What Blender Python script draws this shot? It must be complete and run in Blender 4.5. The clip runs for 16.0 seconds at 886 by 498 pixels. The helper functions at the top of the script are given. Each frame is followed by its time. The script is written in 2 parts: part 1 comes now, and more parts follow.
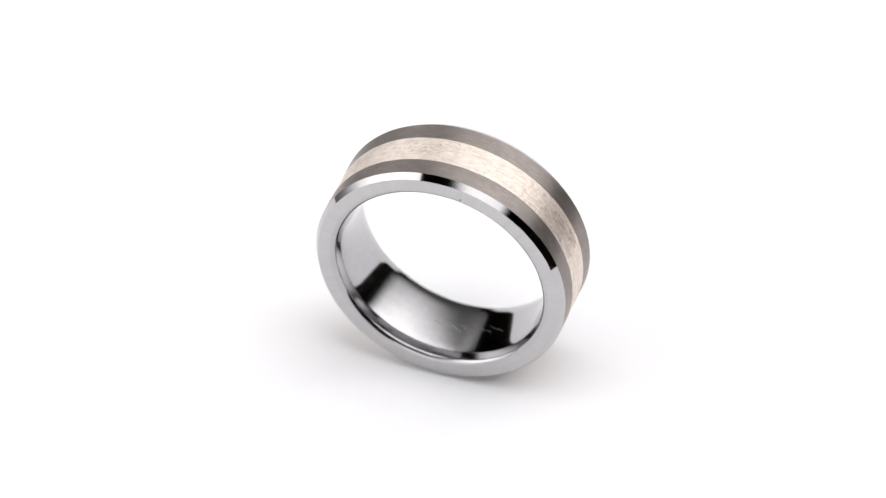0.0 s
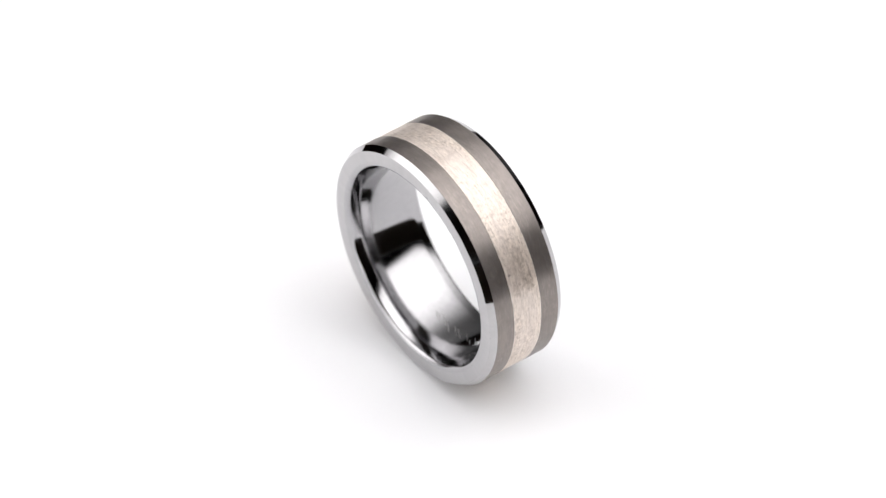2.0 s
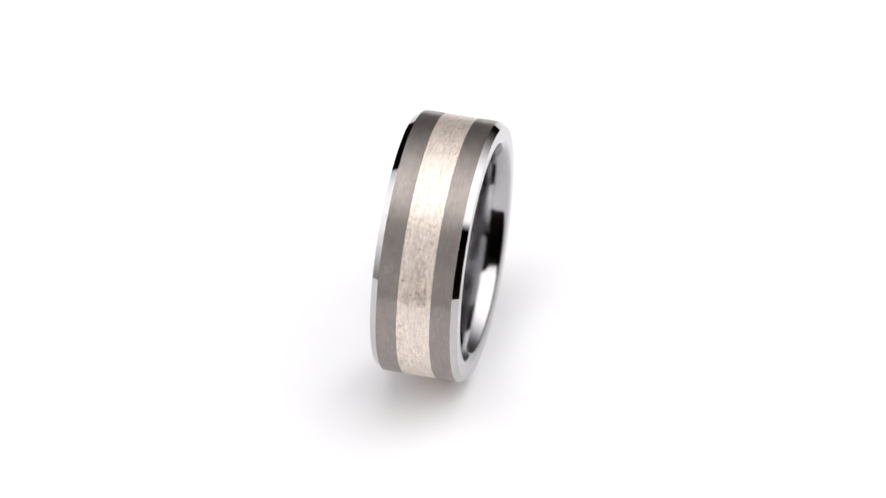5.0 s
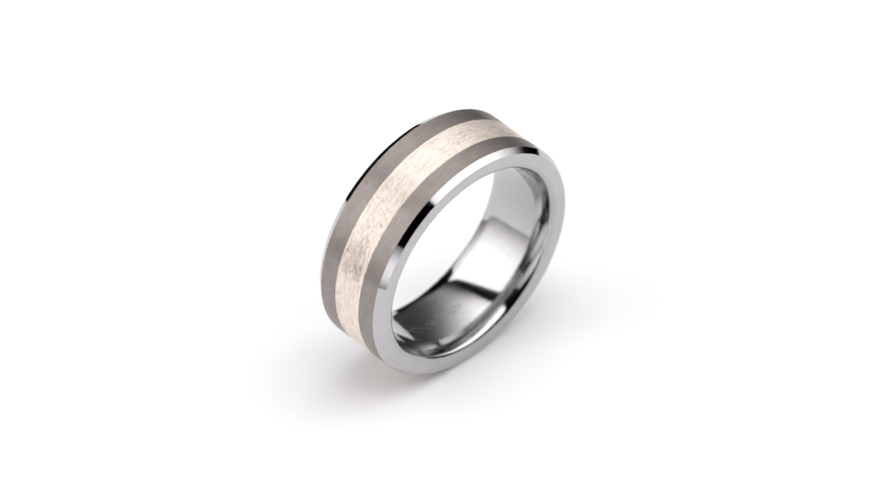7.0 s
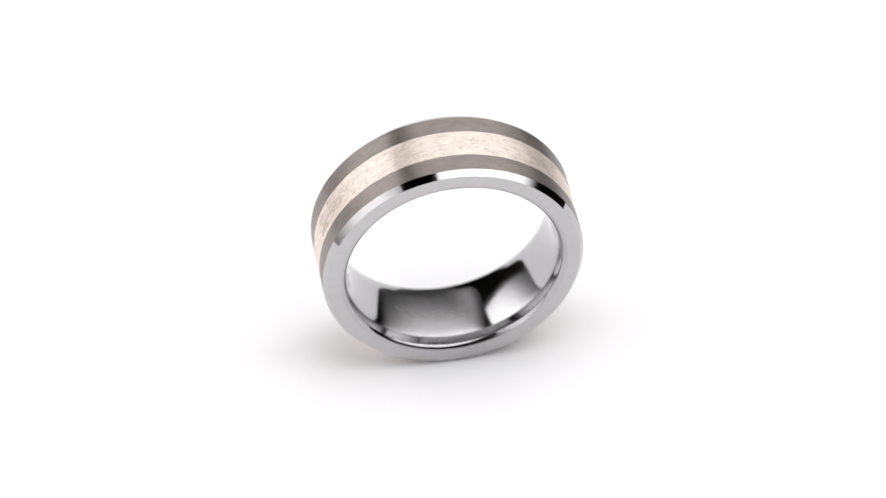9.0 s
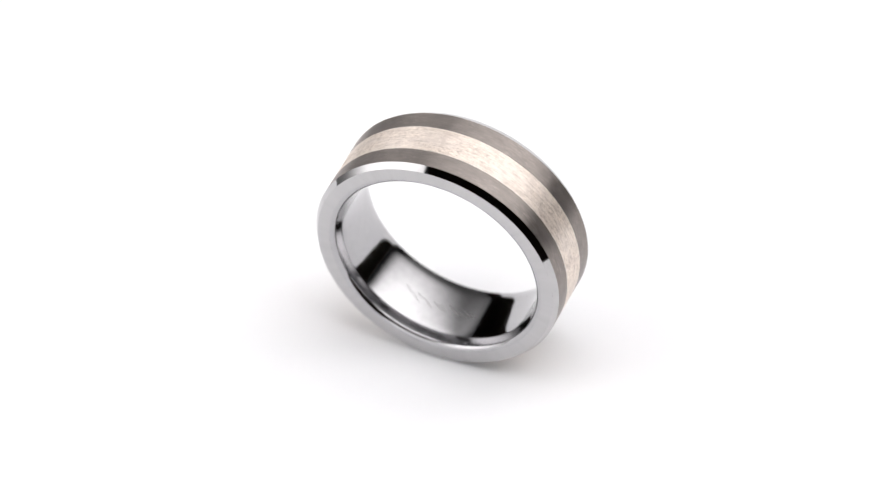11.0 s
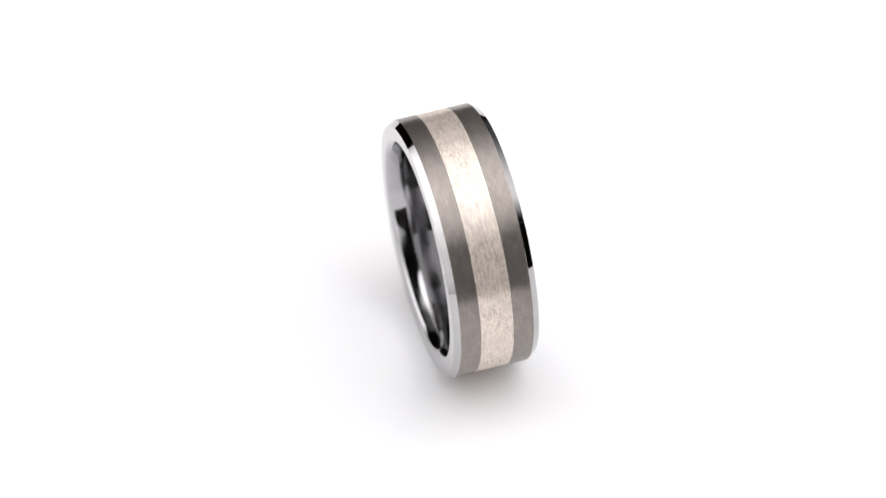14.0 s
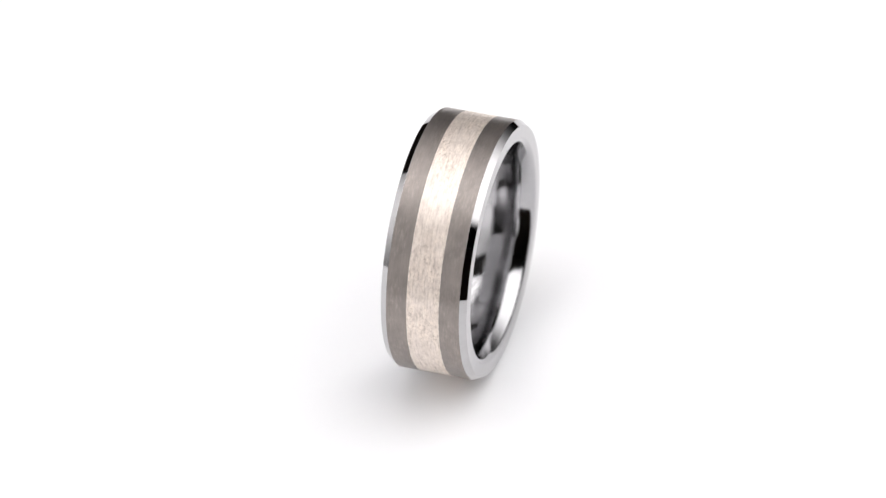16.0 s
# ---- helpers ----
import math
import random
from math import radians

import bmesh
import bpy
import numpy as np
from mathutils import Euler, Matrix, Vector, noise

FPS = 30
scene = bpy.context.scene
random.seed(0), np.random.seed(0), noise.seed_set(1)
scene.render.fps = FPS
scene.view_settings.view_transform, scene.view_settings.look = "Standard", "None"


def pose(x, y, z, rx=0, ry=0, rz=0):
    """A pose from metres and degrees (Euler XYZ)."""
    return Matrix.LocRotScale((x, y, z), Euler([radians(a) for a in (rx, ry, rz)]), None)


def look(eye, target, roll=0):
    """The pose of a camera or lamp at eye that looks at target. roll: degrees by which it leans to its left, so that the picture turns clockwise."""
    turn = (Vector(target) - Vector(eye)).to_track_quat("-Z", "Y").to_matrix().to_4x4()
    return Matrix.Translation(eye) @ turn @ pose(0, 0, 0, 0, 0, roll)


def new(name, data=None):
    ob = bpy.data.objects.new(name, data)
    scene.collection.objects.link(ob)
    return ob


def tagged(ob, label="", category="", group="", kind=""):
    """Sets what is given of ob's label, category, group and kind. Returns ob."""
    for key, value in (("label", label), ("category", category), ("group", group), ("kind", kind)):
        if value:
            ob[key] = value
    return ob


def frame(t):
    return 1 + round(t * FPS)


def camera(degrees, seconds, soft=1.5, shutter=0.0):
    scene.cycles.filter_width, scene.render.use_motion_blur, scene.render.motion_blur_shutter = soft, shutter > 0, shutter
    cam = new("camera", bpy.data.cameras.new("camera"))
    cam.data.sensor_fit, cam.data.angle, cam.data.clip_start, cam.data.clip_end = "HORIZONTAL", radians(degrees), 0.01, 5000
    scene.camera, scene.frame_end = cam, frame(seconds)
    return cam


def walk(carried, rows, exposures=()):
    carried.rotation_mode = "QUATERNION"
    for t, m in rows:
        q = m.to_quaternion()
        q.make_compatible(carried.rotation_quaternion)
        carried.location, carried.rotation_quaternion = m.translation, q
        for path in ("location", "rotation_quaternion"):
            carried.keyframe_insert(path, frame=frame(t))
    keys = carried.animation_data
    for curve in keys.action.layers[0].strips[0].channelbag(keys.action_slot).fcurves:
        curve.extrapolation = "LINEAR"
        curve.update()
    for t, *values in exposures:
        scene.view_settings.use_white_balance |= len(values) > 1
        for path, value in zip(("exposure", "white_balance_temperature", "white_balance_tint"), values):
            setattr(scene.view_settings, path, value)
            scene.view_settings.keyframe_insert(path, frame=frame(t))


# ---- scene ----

MM = 0.001

# ---- camera: a long lens that stands still, looking down on the turntable ----
ELEV, DIST = radians(43.6224), 0.5509228
TARGET = Vector((-0.8341 * MM, 0, 11.5081 * MM))
EYE = TARGET + DIST * Vector((0, -math.cos(ELEV), math.sin(ELEV)))
cam = camera(8.35494, 16.0, soft=1.4)
cam.data.dof.use_dof, cam.data.dof.focus_distance, cam.data.dof.aperture_fstop = True, 0.5435, 26.0
VIEW = look(EYE, TARGET, -1.5876)
walk(cam, [(0.0, VIEW), (16.0, VIEW)], exposures=[(0.0, -0.08), (16.0, -0.08)])

# ---- light: a darkened studio with two softboxes ----
world = bpy.data.worlds.new("studio_dark")
world.use_nodes = True
world.node_tree.nodes["Background"].inputs[0].default_value = (0, 0, 0, 1)
scene.world = world
GLOW_LEFT, GLOW_RIGHT = 2.7, 2.85          # brightness in the middle of each diffuser


# ---- materials ----
def material(name):
    m = bpy.data.materials.new(name)
    m.use_nodes = True
    t = m.node_tree
    return m, t, t.nodes["Principled BSDF"]


def node(t, kind, **props):
    n = t.nodes.new(kind)
    for k, v in props.items():
        if k == "operation":
            n.operation = v
        elif k == "data_type":
            n.data_type = v
        elif k == "blend_type":
            n.blend_type = v
    return n


def math_node(t, op, a, b=None):
    n = node(t, "ShaderNodeMath", operation=op)
    for i, v in enumerate((a, b)):
        if v is None:
            continue
        if isinstance(v, (int, float)):
            n.inputs[i].default_value = v
        else:
            t.links.new(v, n.inputs[i])
    return n.outputs[0]


def noise_node(t, vector, scale, detail=3.0, rough=0.5):
    n = node(t, "ShaderNodeTexNoise")
    n.inputs["Scale"].default_value = scale
    n.inputs["Detail"].default_value = detail
    n.inputs["Roughness"].default_value = rough
    if vector is not None:
        t.links.new(vector, n.inputs["Vector"])
    return n.outputs["Fac"]


def ramp(t, fac, stops):
    n = node(t, "ShaderNodeValToRGB")
    e = n.color_ramp.elements
    while len(e) < len(stops):
        e.new(0.5)
    for el, (pos, col) in zip(e, stops):
        el.position = pos
        el.color = (*col, 1) if len(col) == 3 else col
    t.links.new(fac, n.inputs[0])
    return n.outputs["Color"]


def grey(v):
    return (v, v, v)


def mix(t, kind, fac, a, b):
    n = node(t, "ShaderNodeMix", data_type="RGBA", blend_type=kind)
    for sock, v in ((n.inputs[0], fac), (n.inputs[6], a), (n.inputs[7], b)):
        if isinstance(v, (int, float)):
            sock.default_value = v
        elif isinstance(v, tuple):
            sock.default_value = (*v, 1)
        else:
            t.links.new(v, sock)
    return n.outputs[2]


def bump(t, height, strength, distance, normal_in):
    n = node(t, "ShaderNodeBump")
    n.inputs["Strength"].default_value = strength
    n.inputs["Distance"].default_value = distance
    t.links.new(height, n.inputs["Height"])
    t.links.new(n.outputs[0], normal_in)


def round_coords(t):
    """Millimetres round the ring, along its axis: (arc, axis)."""
    tc = node(t, "ShaderNodeTexCoord")
    sep = node(t, "ShaderNodeSeparateXYZ")
    t.links.new(tc.outputs["Object"], sep.inputs[0])
    ang = math_node(t, "ARCTAN2", sep.outputs[1], sep.outputs[2])
    return math_node(t, "MULTIPLY", ang, 12.0), math_node(t, "MULTIPLY", sep.outputs[0], 1000.0)


def stretched(t, arc, axis, ka, kx, shift=0.0):
    c = node(t, "ShaderNodeCombineXYZ")
    t.links.new(math_node(t, "MULTIPLY", arc, ka), c.inputs[0])
    t.links.new(math_node(t, "MULTIPLY", axis, kx), c.inputs[1])
    c.inputs[2].default_value = shift
    return c.outputs[0]


def brushed_round(t, bsdf, amount):
    """Fine lines run round the ring: gloss is kept along them and spread across them."""
    tan = node(t, "ShaderNodeTangent")
    tan.direction_type, tan.axis = "RADIAL", "X"
    t.links.new(tan.outputs[0], bsdf.inputs["Tangent"])
    bsdf.inputs["Anisotropic"].default_value = amount
    bsdf.inputs["Anisotropic Rotation"].default_value = 0.25


def scuffed(t, bsdf, share, rough):
    """Adds a dull lobe: the part of the surface whose lines are scuffed across each other."""
    dull = node(t, "ShaderNodeBsdfPrincipled")
    for sock in ("Base Color", "Normal"):
        for l in list(t.links):
            if l.to_node == bsdf and l.to_socket.name == sock:
                t.links.new(l.from_socket, dull.inputs[sock])
    dull.inputs["Metallic"].default_value = 1.0
    dull.inputs["Roughness"].default_value = rough
    mx = node(t, "ShaderNodeMixShader")
    mx.inputs[0].default_value = share
    t.links.new(bsdf.outputs[0], mx.inputs[1])
    t.links.new(dull.outputs[0], mx.inputs[2])
    t.links.new(mx.outputs[0], t.nodes["Material Output"].inputs["Surface"])


def spot(t, arc, axis, at, size, rag, fray=5.0):
    """A ragged spot at (arc, axis) of that half size; rag is a noise that frays its edge."""
    da = math_node(t, "DIVIDE", math_node(t, "SUBTRACT", arc, at[0]), size[0])
    dx = math_node(t, "DIVIDE", math_node(t, "SUBTRACT", axis, at[1]), size[1])
    r2 = math_node(t, "ADD", math_node(t, "MULTIPLY", da, da), math_node(t, "MULTIPLY", dx, dx))
    lump = math_node(t, "ADD", math_node(t, "SUBTRACT", 1.0, r2), math_node(t, "MULTIPLY", math_node(t, "SUBTRACT", rag, 0.5), fray))
    n = node(t, "ShaderNodeClamp")
    t.links.new(math_node(t, "MULTIPLY", lump, 0.8), n.inputs[0])
    return n.outputs[0]


def make_brushed():
    m, t, b = material("brushed_tungsten")
    arc, axis = round_coords(t)
    streak = noise_node(t, stretched(t, arc, axis, 0.45, 13.0), 1.0, 5, 0.7)
    grain = noise_node(t, stretched(t, arc, axis, 1.3, 5.0, 7.7), 1.0, 4, 0.7)
    blotch = noise_node(t, stretched(t, arc, axis, 0.35, 0.8, 3.1), 1.0, 4, 0.6)
    base = ramp(t, streak, [(0.3, (0.292, 0.262, 0.245)), (0.7, (0.346, 0.314, 0.296))])
    worn = ramp(t, grain, [(0.32, (0.92, 0.915, 0.91)), (0.5, (1.0, 1.0, 1.0)), (0.68, (1.26, 1.24, 1.22))])
    where = ramp(t, blotch, [(0.42, grey(0.12)), (0.60, grey(1.0))])
    cloud = noise_node(t, stretched(t, arc, axis, 0.7, 0.9, 21.0), 1.0, 4, 0.6)
    tone = ramp(t, cloud, [(0.36, (0.92, 0.92, 0.925)), (0.64, (1.08, 1.065, 1.05))])
    t.links.new(mix(t, "MULTIPLY", 1.0, mix(t, "MULTIPLY", where, base, worn), tone), b.inputs["Base Color"])
    t.links.new(ramp(t, grain, [(0.3, grey(0.32)), (0.7, grey(0.34))]), b.inputs["Roughness"])
    b.inputs["Metallic"].default_value = 1.0
    brushed_round(t, b, 1.0)
    both = math_node(t, "ADD", streak, math_node(t, "MULTIPLY", grain, 1.2))
    bump(t, both, 0.08, 0.00002, b.inputs["Normal"])
    scuffed(t, b, 0.36, 0.65)
    return m


def make_silver():
    m, t, b = material("brushed_silver")
    arc, axis = round_coords(t)
    streak = noise_node(t, stretched(t, arc, axis, 0.8, 8.5, 1.7), 1.0, 5, 0.7)
    grain = noise_node(t, stretched(t, arc, axis, 2.6, 3.8, 5.0), 1.0, 5, 0.75)
    mottle = noise_node(t, stretched(t, arc, axis, 0.9, 1.3, 12.0), 1.0, 4, 0.65)
    blotch = noise_node(t, stretched(t, arc, axis, 0.22, 0.5, 9.3), 1.0, 3, 0.5)
    base = ramp(t, streak, [(0.28, (0.635, 0.56, 0.50)), (0.44, (0.86, 0.785, 0.722)), (0.70, (0.97, 0.905, 0.85))])
    speck = ramp(t, grain, [(0.34, (0.70, 0.64, 0.59)), (0.46, (0.96, 0.95, 0.935)), (0.68, (1.15, 1.145, 1.13))])
    where = ramp(t, blotch, [(0.40, grey(0.2)), (0.60, grey(1.0))])
    col = mix(t, "MULTIPLY", where, base, speck)
    col = mix(t, "MULTIPLY", 0.5, col, ramp(t, mottle, [(0.36, (0.80, 0.765, 0.735)), (0.5, (0.98, 0.97, 0.96)), (0.64, (1.06, 1.05, 1.03))]))
    # tarnish round an old pit and beside it
    rag = noise_node(t, stretched(t, arc, axis, 2.2, 2.6, 2.0), 1.0, 4, 0.7)
    for at, size, much in (((-14.5, 0.5), (1.3, 0.8), 0.55), ((-14.9, -0.7), (0.9, 0.6), 0.45), ((-13.0, -0.2), (1.4, 1.1), 0.2), ((-11.9, 0.3), (1.5, 0.5), 0.3), ((9.5, 0.2), (1.2, 0.9), 0.2)):
        f = math_node(t, "MULTIPLY", spot(t, arc, axis, at, size, rag), much)
        col = mix(t, "MIX", f, col, (0.40, 0.305, 0.23))
    for at, size in (((-13.2, -1.18), (0.14, 0.22)), ((-14.1, 0.95), (0.3, 0.07)), ((-14.3, 0.35), (0.22, 0.08))):
        col = mix(t, "MIX", math_node(t, "MULTIPLY", spot(t, arc, axis, at, size, rag, 2.0), 0.85), col, (0.25, 0.195, 0.155))
    t.links.new(col, b.inputs["Base Color"])
    t.links.new(ramp(t, grain, [(0.3, grey(0.46)), (0.7, grey(0.39))]), b.inputs["Roughness"])
    b.inputs["Metallic"].default_value = 1.0
    brushed_round(t, b, 1.0)
    both = math_node(t, "ADD", streak, math_node(t, "MULTIPLY", grain, 0.6))
    bump(t, both, 0.14, 0.00003, b.inputs["Normal"])
    scuffed(t, b, 0.55, 0.75)
    return m


def make_polished(name="polished_tungsten", low=0.035, high=0.075, tone=(0.485, 0.478, 0.482)):
    m, t, b = material(name)
    arc, axis = round_coords(t)
    fine = noise_node(t, stretched(t, arc, axis, 1.2, 1.2), 1.0, 4, 0.6)
    t.links.new(ramp(t, fine, [(0.3, [0.96 * c for c in tone]), (0.7, [1.04 * c for c in tone])]), b.inputs["Base Color"])
    t.links.new(ramp(t, fine, [(0.35, grey(low)), (0.7, grey(high))]), b.inputs["Roughness"])
    b.inputs["Metallic"].default_value = 1.0
    return m


def make_engraved():
    m, t, b = material("etched_tungsten")
    arc, axis = round_coords(t)
    fine = noise_node(t, stretched(t, arc, axis, 9.0, 9.0), 1.0, 3, 0.6)
    t.links.new(ramp(t, fine, [(0.3, (0.33, 0.33, 0.33)), (0.7, (0.40, 0.395, 0.39))]), b.inputs["Base Color"])
    b.inputs["Roughness"].default_value = 0.42
    b.inputs["Metallic"].default_value = 1.0
    return m


def make_platter():
    m, t, b = material("white_acrylic")
    tc = node(t, "ShaderNodeTexCoord")
    cloud = noise_node(t, tc.outputs["Object"], 60.0, 3, 0.5)
    grain = noise_node(t, tc.outputs["Object"], 2500.0, 2, 0.5)
    t.links.new(ramp(t, cloud, [(0.3, (0.885, 0.887, 0.897)), (0.7, (0.903, 0.905, 0.915))]), b.inputs["Base Color"])
    b.inputs["Roughness"].default_value = 0.55
    b.inputs["Specular IOR Level"].default_value = 0.25
    bump(t, grain, 0.05, 0.00002, b.inputs["Normal"])
    return m


def make_plain(name, low, high, scale, rough, metal=0.0):
    m, t, b = material(name)
    tc = node(t, "ShaderNodeTexCoord")
    f = noise_node(t, tc.outputs["Object"], scale, 4, 0.6)
    t.links.new(ramp(t, f, [(0.3, low), (0.7, high)]), b.inputs["Base Color"])
    b.inputs["Roughness"].default_value = rough
    b.inputs["Metallic"].default_value = metal
    bump(t, f, 0.15, 0.001, b.inputs["Normal"])
    return m


def make_diffuser(name, strength, lobes, edge, size, rim, corner=None):
    """A cloth diffuser with a hand-shaped glow: painted bright lobes that fall off to its edges and fade out over its
    rim.
    A lobe: its centre, its spread, its slant in degrees, how even its middle is, its share of the strength.
    corner: a point and a slant in degrees; below that line the glow is painted out."""
    m = bpy.data.materials.new(name)
    m.use_nodes = True
    t = m.node_tree
    t.nodes.remove(t.nodes["Principled BSDF"])
    tc = node(t, "ShaderNodeTexCoord")
    level = edge
    for centre, spread, slant, flat, share in lobes:
        mp = node(t, "ShaderNodeMapping")
        mp.vector_type = "TEXTURE"
        mp.inputs["Location"].default_value = (*centre, 0)
        mp.inputs["Rotation"].default_value = (0, 0, radians(slant))
        mp.inputs["Scale"].default_value = (*spread, 1)
        t.links.new(tc.outputs["Object"], mp.inputs["Vector"])
        ln = node(t, "ShaderNodeVectorMath", operation="LENGTH")
        t.links.new(mp.outputs[0], ln.inputs[0])
        far = math_node(t, "POWER", ln.outputs["Value"], 2 * flat)
        fall = math_node(t, "POWER", 2.718, math_node(t, "MULTIPLY", far, -1.0))
        level = math_node(t, "ADD", math_node(t, "MULTIPLY", fall, share), level)
    sep = node(t, "ShaderNodeSeparateXYZ")
    t.links.new(tc.outputs["Object"], sep.inputs[0])
    gaps = [math_node(t, "SUBTRACT", size[i] / 2, math_node(t, "ABSOLUTE", sep.outputs[i])) for i in (0, 1)]
    fade = node(t, "ShaderNodeMapRange")
    fade.interpolation_type = "SMOOTHSTEP"
    fade.inputs["From Max"].default_value = rim
    near = math_node(t, "MINIMUM", *gaps)
    # cuts the glow off along a slanted line, to shape what the ring mirrors
    if corner:
        c, d = math.cos(radians(corner[2])), math.sin(radians(corner[2]))
        out = math_node(t, "MULTIPLY", math_node(t, "SUBTRACT", sep.outputs[0], corner[0]), -d)
        up = math_node(t, "MULTIPLY", math_node(t, "SUBTRACT", sep.outputs[1], corner[1]), c)
        near = math_node(t, "MINIMUM", near, math_node(t, "ADD", out, up))
    t.links.new(near, fade.inputs["Value"])
    level = math_node(t, "MULTIPLY", level, fade.outputs[0])
    em = node(t, "ShaderNodeEmission")
    em.inputs[0].default_value = (1.0, 0.98, 0.985, 1)
    t.links.new(math_node(t, "MULTIPLY", level, strength), em.inputs[1])
    t.links.new(em.outputs[0], t.nodes["Material Output"].inputs[0])
    return m


BRUSHED, SILVER, POLISHED, ENGRAVED = make_brushed(), make_silver(), make_polished(), make_engraved()
BORE = make_polished("softly_polished_tungsten", 0.07, 0.12, (0.452, 0.447, 0.456))
PLATTER = make_platter()
BROWN_WALL = make_plain("dark_brown_wall_paint", (0.075, 0.048, 0.036), (0.095, 0.062, 0.047), 6.0, 0.9)
BLACK_FLOOR = make_plain("black_vinyl", grey(0.03), grey(0.04), 9.0, 0.7)
BLACK_CLOTH = make_plain("black_nylon", grey(0.008), grey(0.014), 300.0, 0.85)
BLACK_METAL = make_plain("black_coated_steel", grey(0.012), grey(0.02), 80.0, 0.5)
BLACK_TABLE = make_plain("matt_black_laminate", grey(0.018), grey(0.026), 40.0, 0.8)
NICK = make_plain("dull_chipped_tungsten", grey(0.10), grey(0.2), 9000.0, 0.6, 1.0)
PLASTIC = make_plain("dark_plastic", grey(0.015), grey(0.022), 200.0, 0.6)


# ---- shape helpers ----
def part(name, bm, mat, parent, label="", local=None, smooth=False):
    me = bpy.data.meshes.new(name)
    if smooth:
        for f in bm.faces:
            f.smooth = True
    bm.to_mesh(me)
    bm.free()
    me.materials.append(mat)
    ob = new(name, me)
    if parent is not None:
        ob.parent = parent
    if local is not None:
        ob.matrix_basis = local
    if label:
        ob["label"] = label
    return ob


def lathe(profile, steps=512, axis="x", sharp=25.0):
    """A closed profile of (along, radius) spun round an axis; corners past the sharp angle stay crisp."""
    n = len(profile)
    runs = [(profile[i], profile[(i + 1) % n]) for i in range(n)]
    bm = bmesh.new()
    rings = []
    for a, r in profile:
        row = []
        for k in range(steps):
            w = 2 * math.pi * k / steps
            c, s = r * math.cos(w), r * math.sin(w)
            row.append(bm.verts.new((a, c, s) if axis == "x" else (c, s, a)))
        rings.append(row)
    outward = sum(p[0] * q[1] - q[0] * p[1] for p, q in runs) < 0
    flip = outward == (axis == "x")
    for i in range(n):
        a, b = rings[i], rings[(i + 1) % n]
        for k in range(steps):
            j = (k + 1) % steps
            bm.faces.new((a[k], b[k], b[j], a[j]) if flip else (a[k], a[j], b[j], b[k]))
    ways = [Vector((q[0] - p[0], q[1] - p[1])) for p, q in runs]
    for i in range(n):
        if ways[i - 1].angle(ways[i]) > radians(sharp):
            for k in range(steps):
                bm.edges.get((rings[i][k], rings[i][(k + 1) % steps])).smooth = False
    bm.normal_update()
    return bm


def box(sx, sy, sz, bevel=0.0, at=(0, 0, 0)):
    bm = bmesh.new()
    bmesh.ops.create_cube(bm, size=1, matrix=Matrix.Translation(at) @ Matrix.Diagonal((sx, sy, sz, 1)))
    if bevel:
        bmesh.ops.bevel(bm, geom=bm.edges[:], offset=bevel, segments=2, affect="EDGES")
    return bm


def rod(a, b, r, steps=20):
    a, b = Vector(a), Vector(b)
    d = b - a
    bm = bmesh.new()
    m = Matrix.Translation((a + b) / 2) @ d.to_track_quat("Z", "Y").to_matrix().to_4x4()
    bmesh.ops.create_cone(bm, cap_ends=True, segments=steps, radius1=r, radius2=r, depth=d.length, matrix=m)
    return bm


# ---- the dark room ----
FLOOR_Z, HALF, HIGH = -0.82, 1.6, 1.7


def build_room():
    t = 0.1
    tagged(part("floor", box(2 * HALF + 2 * t, 2 * HALF + 2 * t, t, at=(0, 0, FLOOR_Z - t / 2)), BLACK_FLOOR, None),
           "black vinyl studio floor in deep shade", "floor", kind="structure")
    h = HIGH - FLOOR_Z
    zc = (HIGH + FLOOR_Z) / 2
    for name, sx, sy, x, y in (("wall_north", 2 * HALF + 2 * t, t, 0, HALF + t / 2), ("wall_south", 2 * HALF + 2 * t, t, 0, -HALF - t / 2),
                               ("wall_east", t, 2 * HALF, HALF + t / 2, 0), ("wall_west", t, 2 * HALF, -HALF - t / 2, 0)):
        tagged(part(name, box(sx, sy, h, at=(x, y, zc)), BROWN_WALL, None), "matt dark brown painted studio wall", "wall", kind="structure")
    tagged(part("ceiling", box(2 * HALF + 2 * t, 2 * HALF + 2 * t, t, at=(0, 0, HIGH + t / 2)), BROWN_WALL, None),
           "matt dark brown painted studio ceiling", "ceiling", kind="structure")


build_room()


# ---- table and turntable ----
TABLE_TOP = -0.034


def build_table():
    table = tagged(new("table"), "small black table under the white turntable", "table")
    table.location = (0, 0, FLOOR_Z)
    top = TABLE_TOP - FLOOR_Z
    part("tabletop", box(0.36, 0.36, 0.022, 0.003, at=(0, 0, top - 0.011)), BLACK_TABLE, table)
    for x in (-0.15, 0.15):
        for y in (-0.15, 0.15):
            part("leg", rod((x, y, 0), (x, y, top - 0.022), 0.014), BLACK_METAL, table)


build_table()


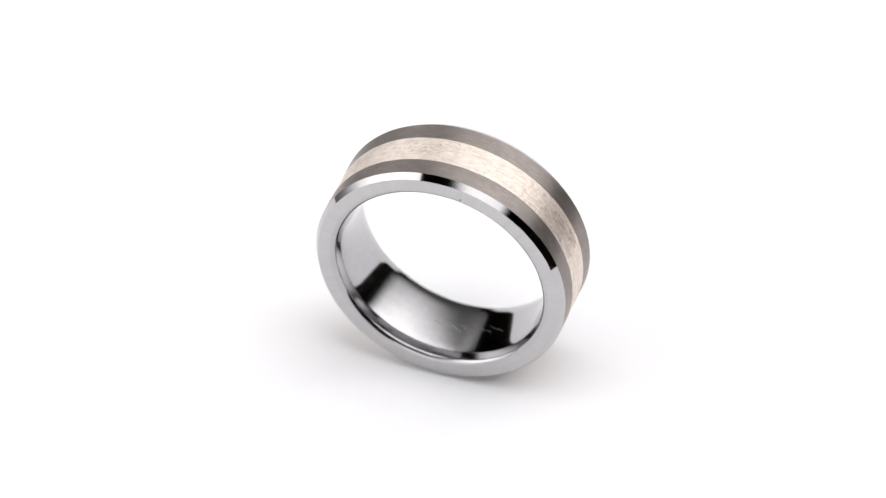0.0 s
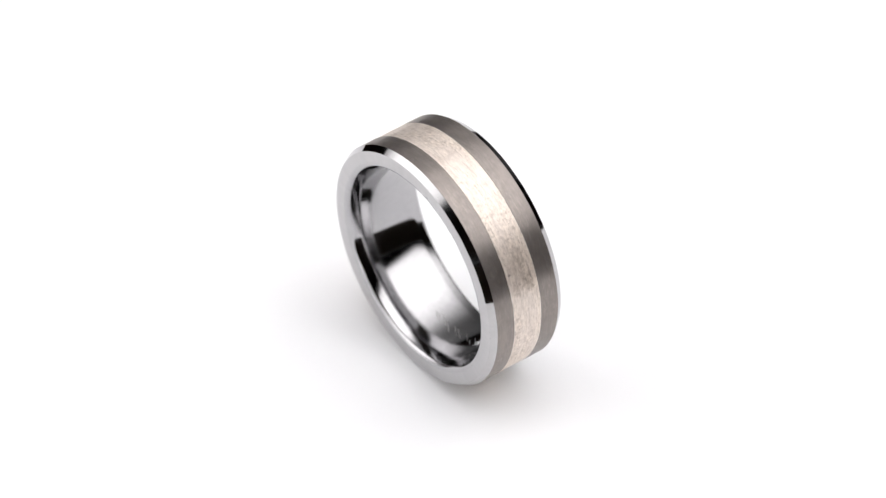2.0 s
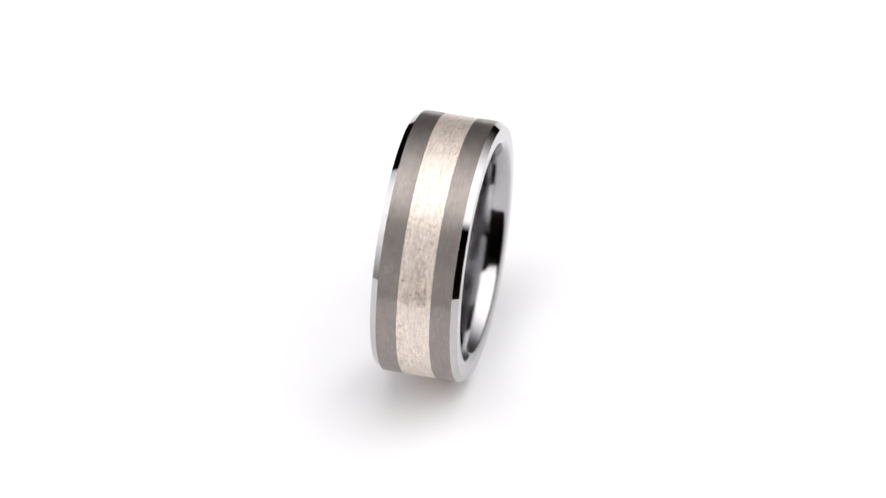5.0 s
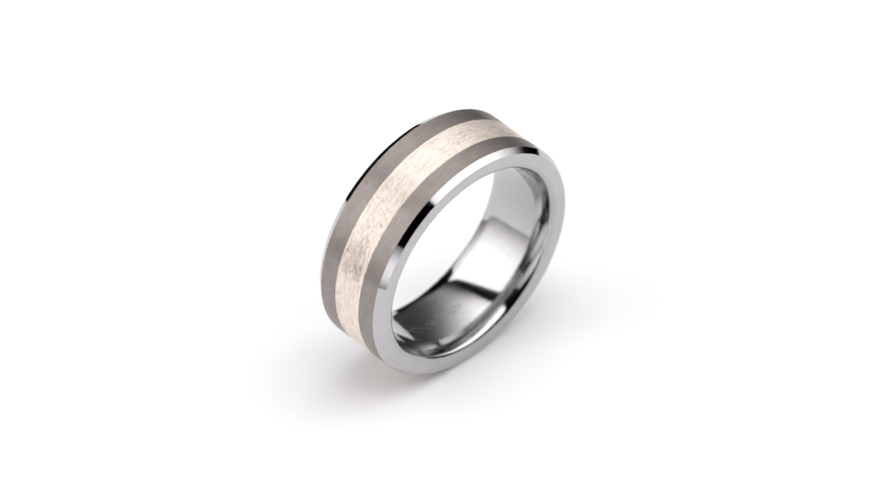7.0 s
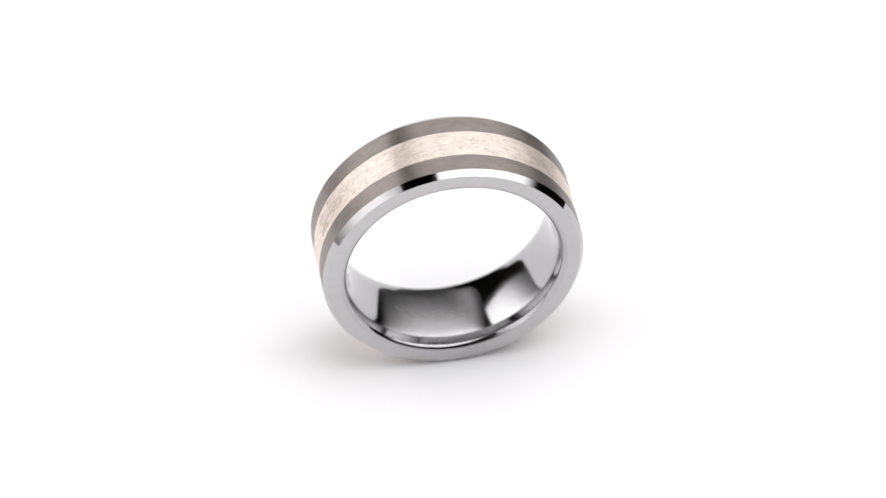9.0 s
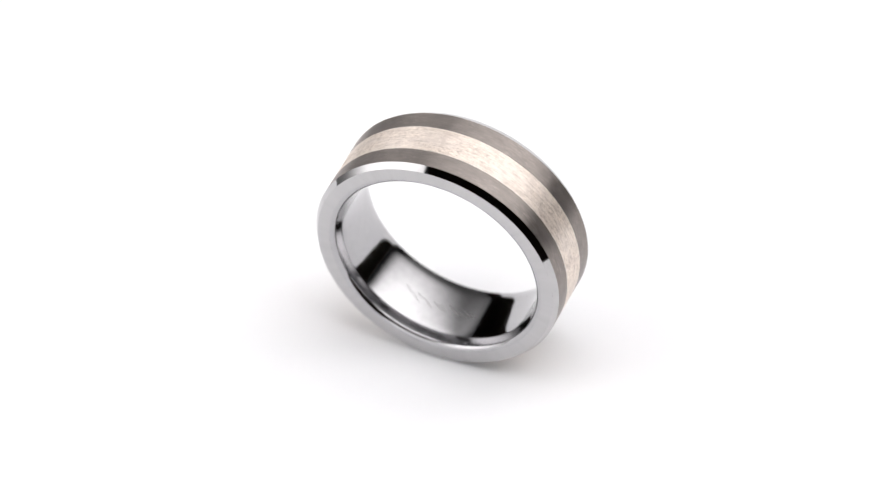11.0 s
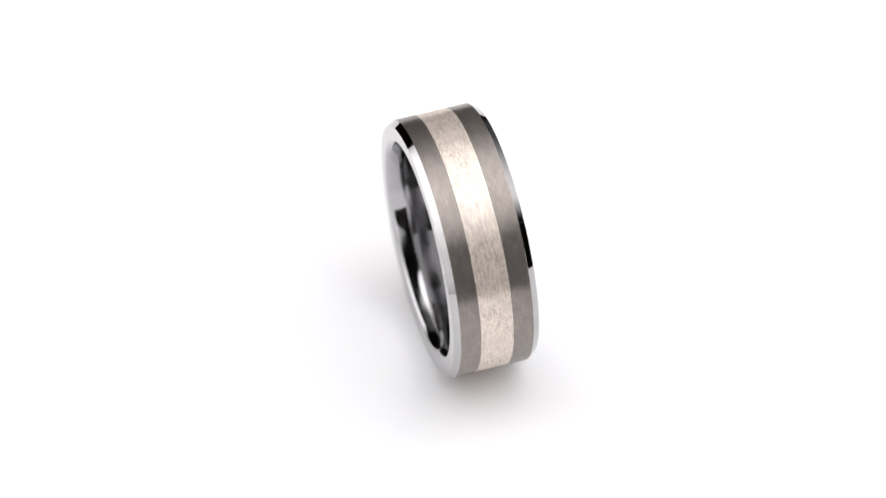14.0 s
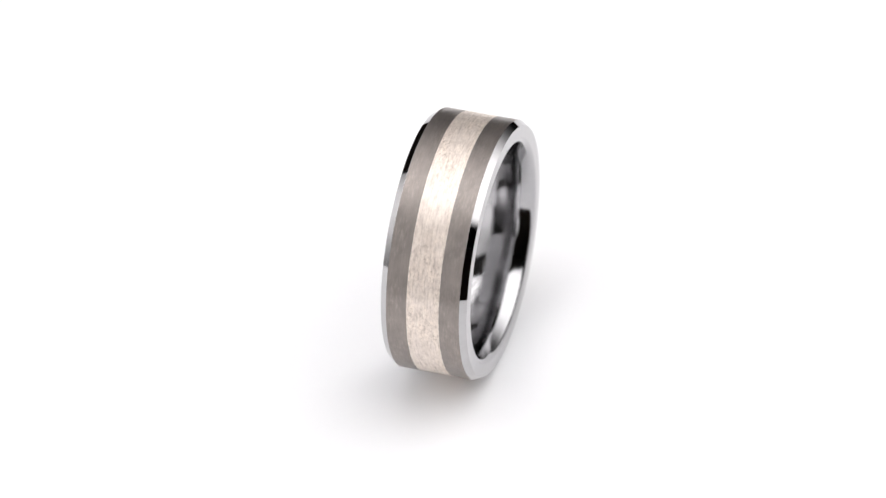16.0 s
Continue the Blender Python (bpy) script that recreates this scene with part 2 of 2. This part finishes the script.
def build_turntable():
    turntable = tagged(new("turntable"), "round white turntable platter on a dark motor base", "turntable")
    turntable.location = (0, 0, TABLE_TOP)
    z = -TABLE_TOP
    part("base", lathe([(0.0, 0.002), (0.0, 0.072), (0.002, 0.075), (0.020, 0.075), (0.023, 0.072), (0.023, 0.002)], 96, "z"), PLASTIC, turntable, "dark plastic motor base", smooth=True)
    part("spindle", rod((0, 0, 0.023), (0, 0, z - 0.0062), 0.012, 32), BLACK_METAL, turntable)
    platter = part("platter", lathe([(-0.006, 0.00001), (-0.006, 0.0935), (-0.0055, 0.094), (-0.0006, 0.094), (0.0, 0.0935), (0.0, 0.00001)], 256, "z"), PLATTER, turntable,
                   "matt white acrylic platter", smooth=True)
    platter.matrix_basis = pose(0, 0, z)
    return platter


platter = build_turntable()


# ---- softboxes ----
def build_softbox(name_label, az, el, dist, u0, u1, v0, v1, mat, pole_at, turn=0.0):
    """A softbox whose diffuser lies square to the direction (az from the far side to the right, el up), dist away; u, v: its edges."""
    a, e = radians(az), radians(el)
    n = Vector((math.cos(e) * math.sin(a), math.cos(e) * math.cos(a), math.sin(e)))
    u = n.cross(Vector((0, 0, 1))).normalized()
    v = u.cross(n)
    c, s = math.cos(radians(turn)), math.sin(radians(turn))
    u, v = c * u + s * v, c * v - s * u
    mid = n * dist + u * (u0 + u1) / 2 + v * (v0 + v1) / 2 + Vector((0, 0, 0.015))
    w, h = u1 - u0, v1 - v0
    frame_m = Matrix((u, v, -n)).transposed().to_4x4()
    frame_m.translation = mid
    sb = tagged(new("softbox"), name_label, "softbox", group="studio softboxes")
    foot = Vector((pole_at[0], pole_at[1], FLOOR_Z))
    sb.location = foot
    local = Matrix.Translation(-foot) @ frame_m
    part("diffuser", box(w, h, 0.002, at=(0, 0, 0)), mat, sb, "glowing white cloth diffuser", local)
    # the black shell: a rim and four sides that close to a small back plate
    bm = bmesh.new()
    rings = []
    for z, k in ((0.012, 1.0), (-0.003, 1.0), (-0.03, 0.97), (-0.12, 0.68), (-0.17, 0.25)):
        x, y = w / 2 * k + 0.004, h / 2 * k + 0.004
        rings.append([bm.verts.new(c) for c in ((-x, -y, z), (x, -y, z), (x, y, z), (-x, y, z))])
    for p, q in zip(rings, rings[1:]):
        for i in range(4):
            j = (i + 1) % 4
            bm.faces.new((p[i], q[i], q[j], p[j]))
    bm.faces.new(rings[-1][::-1])
    part("housing", bm, BLACK_CLOTH, sb, "black nylon shell", local)
    part("lamp_head", rod((0, 0, -0.17), (0, 0, -0.27), 0.045, 32), BLACK_METAL, sb, "black lamp head", local)
    # a stand out of the light's way, with a boom to the lamp head
    head = frame_m @ Vector((0, 0, -0.25)) - foot
    part("pole", rod((0, 0, 0), (0, 0, head.z + 0.06), 0.012), BLACK_METAL, sb)
    part("boom", rod((0, 0, head.z + 0.03), head, 0.010), BLACK_METAL, sb)
    for k in range(3):
        g = 2 * math.pi * k / 3 + 0.5
        part("leg", rod((0, 0, 0.34), (0.26 * math.cos(g), 0.26 * math.sin(g), 0.008), 0.008), BLACK_METAL, sb)
    return sb


D_LEFT, D_RIGHT = 0.36, 0.25
LEFT_EDGES = [k * D_LEFT for k in (-2.35, 1.18, -0.95, 0.78)]
RIGHT_EDGES = [k * D_RIGHT for k in (-2.5, 1.9, -0.50, 3.6)]


def size_of(edges):
    return edges[1] - edges[0], edges[3] - edges[2]


build_softbox("wide black softbox with glowing diffuser beside the turntable", -100, 20, D_LEFT, *LEFT_EDGES,
              make_diffuser("diffuser_wide", GLOW_LEFT, [((0.350, 0.185), (0.359, 0.25), 24.2, 1.6, 0.91), ((-0.40, 0.02), (0.36, 0.22), 0.0, 1.4, 0.6)],
                            0.08, size_of(LEFT_EDGES), 0.02), (-0.85, -0.15), turn=4.0)
build_softbox("large black softbox leaning over the white turntable", 65, 35, D_RIGHT, *RIGHT_EDGES,
              make_diffuser("diffuser_large", GLOW_RIGHT, [((0.271, -0.0035), (0.31, 0.56), -3.2, 2.0, 0.94), ((-0.215, 0.10), (0.25, 0.20), 0.0, 1.0, 0.15),
                                                           ((0.11, -0.379), (0.14, 0.12), 0.0, 1.0, 0.32)],
                            0.03, size_of(RIGHT_EDGES), 0.06, (0.335, -0.443, 38.9)), (0.80, 0.38), turn=22.0)


# ---- the ring ----
R_OUT, R_FACE, R_HOLE, WIDE, BEVEL = 11.9755, 11.5763, 10.42, 8.0, 0.6041
INLAY = 1.5207
LEAN = 1.2604
CENTRE_UP = (R_OUT * math.cos(radians(LEAN)) + math.sin(radians(LEAN)) * (WIDE / 2 - BEVEL))


def mm(points):
    return [(a * MM, r * MM) for a, r in points]


def mirrored(points):
    return [(-a, r) for a, r in reversed(points)]


def frayed(bm, near_a, amount=0.028):
    """Lets the joint between inlay and band wander a little, as hammered-in silver does."""
    for v in bm.verts:
        a = v.co.x / MM
        if abs(abs(a) - near_a) < 0.05:
            w = math.atan2(v.co.z, v.co.y)
            side = 1.0 if a > 0 else -1.0
            p = Vector((math.cos(w) * 26, math.sin(w) * 26, 4.0 * side))
            v.co.x += amount * MM * (noise.noise(p) + 0.6 * noise.noise(p * 3.1))
    return bm


def build_ring():
    ring = tagged(new("ring"), "polished tungsten ring with silver inlay standing on white turntable", "ring")
    local = pose(0, 0, CENTRE_UP * MM, 0, LEAN, 0)
    half = WIDE / 2
    edge = half - BEVEL
    # inner body: flat faces, rounded lips and a polished bore
    right = [(edge, R_OUT - 0.30), (half - 0.05, R_FACE - 0.03), (half, R_FACE - 0.002), (half, R_HOLE - 0.004)]
    # the comfort-fit bore: its slope grows from the middle to a faint ridge, then a round lip runs out into the side face
    fillet, lip_slope = 0.55, 18.0
    lip_a = half - fillet * (1 - math.sin(radians(lip_slope)))
    bore, r, steps = [], 0.0, 48
    for k in range(steps):
        a = lip_a * (k + 0.5) / steps
        slope = 2.3 * a + 4.0 * max(0.0, a - 1.8) ** 2 if a < 2.8 else 10.44 + 4.5 * min(1.0, (a - 2.8) / 0.12) + 3.0 * (a - 2.8) / (lip_a - 2.8)
        r += math.tan(radians(slope)) * lip_a / steps
        bore.append((lip_a * (k + 1) / steps, r))
    for k in range(1, 17):
        g = radians(lip_slope + (89.0 - lip_slope) * k / 16)
        bore.append((half - fillet * (1 - math.sin(g)), r + fillet * (math.cos(radians(lip_slope)) - math.cos(g))))
    r = bore[-1][1]
    bore = [(a, R_HOLE - 0.005 - (r - q)) for a, q in bore]
    bore_r = R_HOLE - 0.005 - r
    inner = bore[::-1]
    part("bore", lathe(mm(inner + [(0.0, bore_r)] + mirrored(inner)), 400), BORE, ring, "softly polished rounded tungsten bore", local, True)
    right += [(half - 0.1, R_HOLE + 0.3)]
    body = right + mirrored(right)
    part("body", lathe(mm(body), 400), POLISHED, ring, "mirror-polished tungsten side faces", local, True)
    for s in (1, -1):
        ramped = [(edge + 0.006, R_OUT - 0.32), (edge + 0.006, R_OUT - 0.012), (edge + 0.018, R_OUT - 0.006), (half - 0.0005, R_FACE - 0.001), (half - 0.05, R_FACE - 0.028)]
        if s < 0:
            ramped = mirrored(ramped)
        part("bevel", lathe(mm(ramped), 512), POLISHED, ring, "mirror-polished bevelled rim", local, True)
        band = [(INLAY + 0.012, R_OUT - 0.25), (INLAY + 0.012, R_OUT - 0.012), (INLAY + 0.03, R_OUT), (edge - 0.015, R_OUT), (edge, R_OUT - 0.010), (edge, R_OUT - 0.25)]
        if s < 0:
            band = mirrored(band)
        part("brushed_band", frayed(lathe(mm(band), 720), INLAY), BRUSHED, ring, "brushed grey tungsten band", local, True)
    inlay = [(-INLAY, R_OUT - 0.25), (-INLAY, R_OUT - 0.02), (-INLAY + 0.03, R_OUT - 0.006), (INLAY - 0.03, R_OUT - 0.006), (INLAY, R_OUT - 0.02), (INLAY, R_OUT - 0.25)]
    part("inlay", frayed(lathe(mm(inlay), 720), INLAY), SILVER, ring, "pale brushed silver inlay, scuffed", local, True)
    # worn engraving inside the bore: short slanted strokes that cannot be read any more
    rng = random.Random(4)
    for start, count, step in ((-121.0, 4, 3.6), (-103.0, 3, 4.2), (-89.0, 3, 3.8)):
        for k in range(count):
            g0 = start + k * step + rng.uniform(-0.6, 0.6)
            a0 = rng.uniform(-0.5, -0.1)
            tall, slant, thick = rng.uniform(0.45, 0.9), rng.uniform(4.0, 8.5), rng.uniform(0.07, 0.14)
            bm = bmesh.new()
            rows = []
            for j in range(7):
                f = j / 6
                a = a0 + tall * f
                r = bore_r + math.tan(radians(2.3 * abs(a) / 2)) * abs(a)
                g = radians(g0 + slant * f)
                half_g = thick * (0.5 + 0.5 * math.sin(math.pi * f)) / r
                ring_of = []
                for dg, dr in ((-half_g, 0.01), (-half_g, -0.004), (half_g, -0.004), (half_g, 0.01)):
                    ring_of.append(bm.verts.new((a * MM, (r + dr) * math.cos(g + dg) * MM, (r + dr) * math.sin(g + dg) * MM)))
                rows.append(ring_of)
            for p, q in zip(rows, rows[1:]):
                for i in range(4):
                    bm.faces.new((p[i], q[i], q[(i + 1) % 4], p[(i + 1) % 4]))
            bm.faces.new(rows[0])
            bm.faces.new(rows[-1][::-1])
            bmesh.ops.recalc_face_normals(bm, faces=bm.faces[:])
            part("engraved_stroke", bm, ENGRAVED, ring, "faint worn engraved stroke", local)
    # a small nick in the side face, at the edge of the bore
    bm = bmesh.new()
    g = radians(102.4)
    bmesh.ops.create_icosphere(bm, subdivisions=2, radius=0.09 * MM, matrix=Matrix.Translation((-3.995 * MM, 10.50 * math.cos(g) * MM, 10.50 * math.sin(g) * MM)) @ Matrix.Diagonal((0.25, 1.2, 1.0, 1)))
    part("nick", bm, NICK, ring, "small dark nick", local, True)
    return ring


ring = build_ring()


# ---- movement: the turntable carries the ring round at an even pace ----
TURN_START, TURN_RATE = 69.3335, -16.7111


def motions():
    times = [k * 0.5 for k in range(33)]
    walk(ring, [(t, pose(0, 0, 0, 0, 0, TURN_START + TURN_RATE * t) @ pose(-0.7766 * MM, -0.3486 * MM, 0)) for t in times])
    walk(platter, [(t, pose(0, 0, -TABLE_TOP, 0, 0, TURN_START + TURN_RATE * t)) for t in times])


motions()
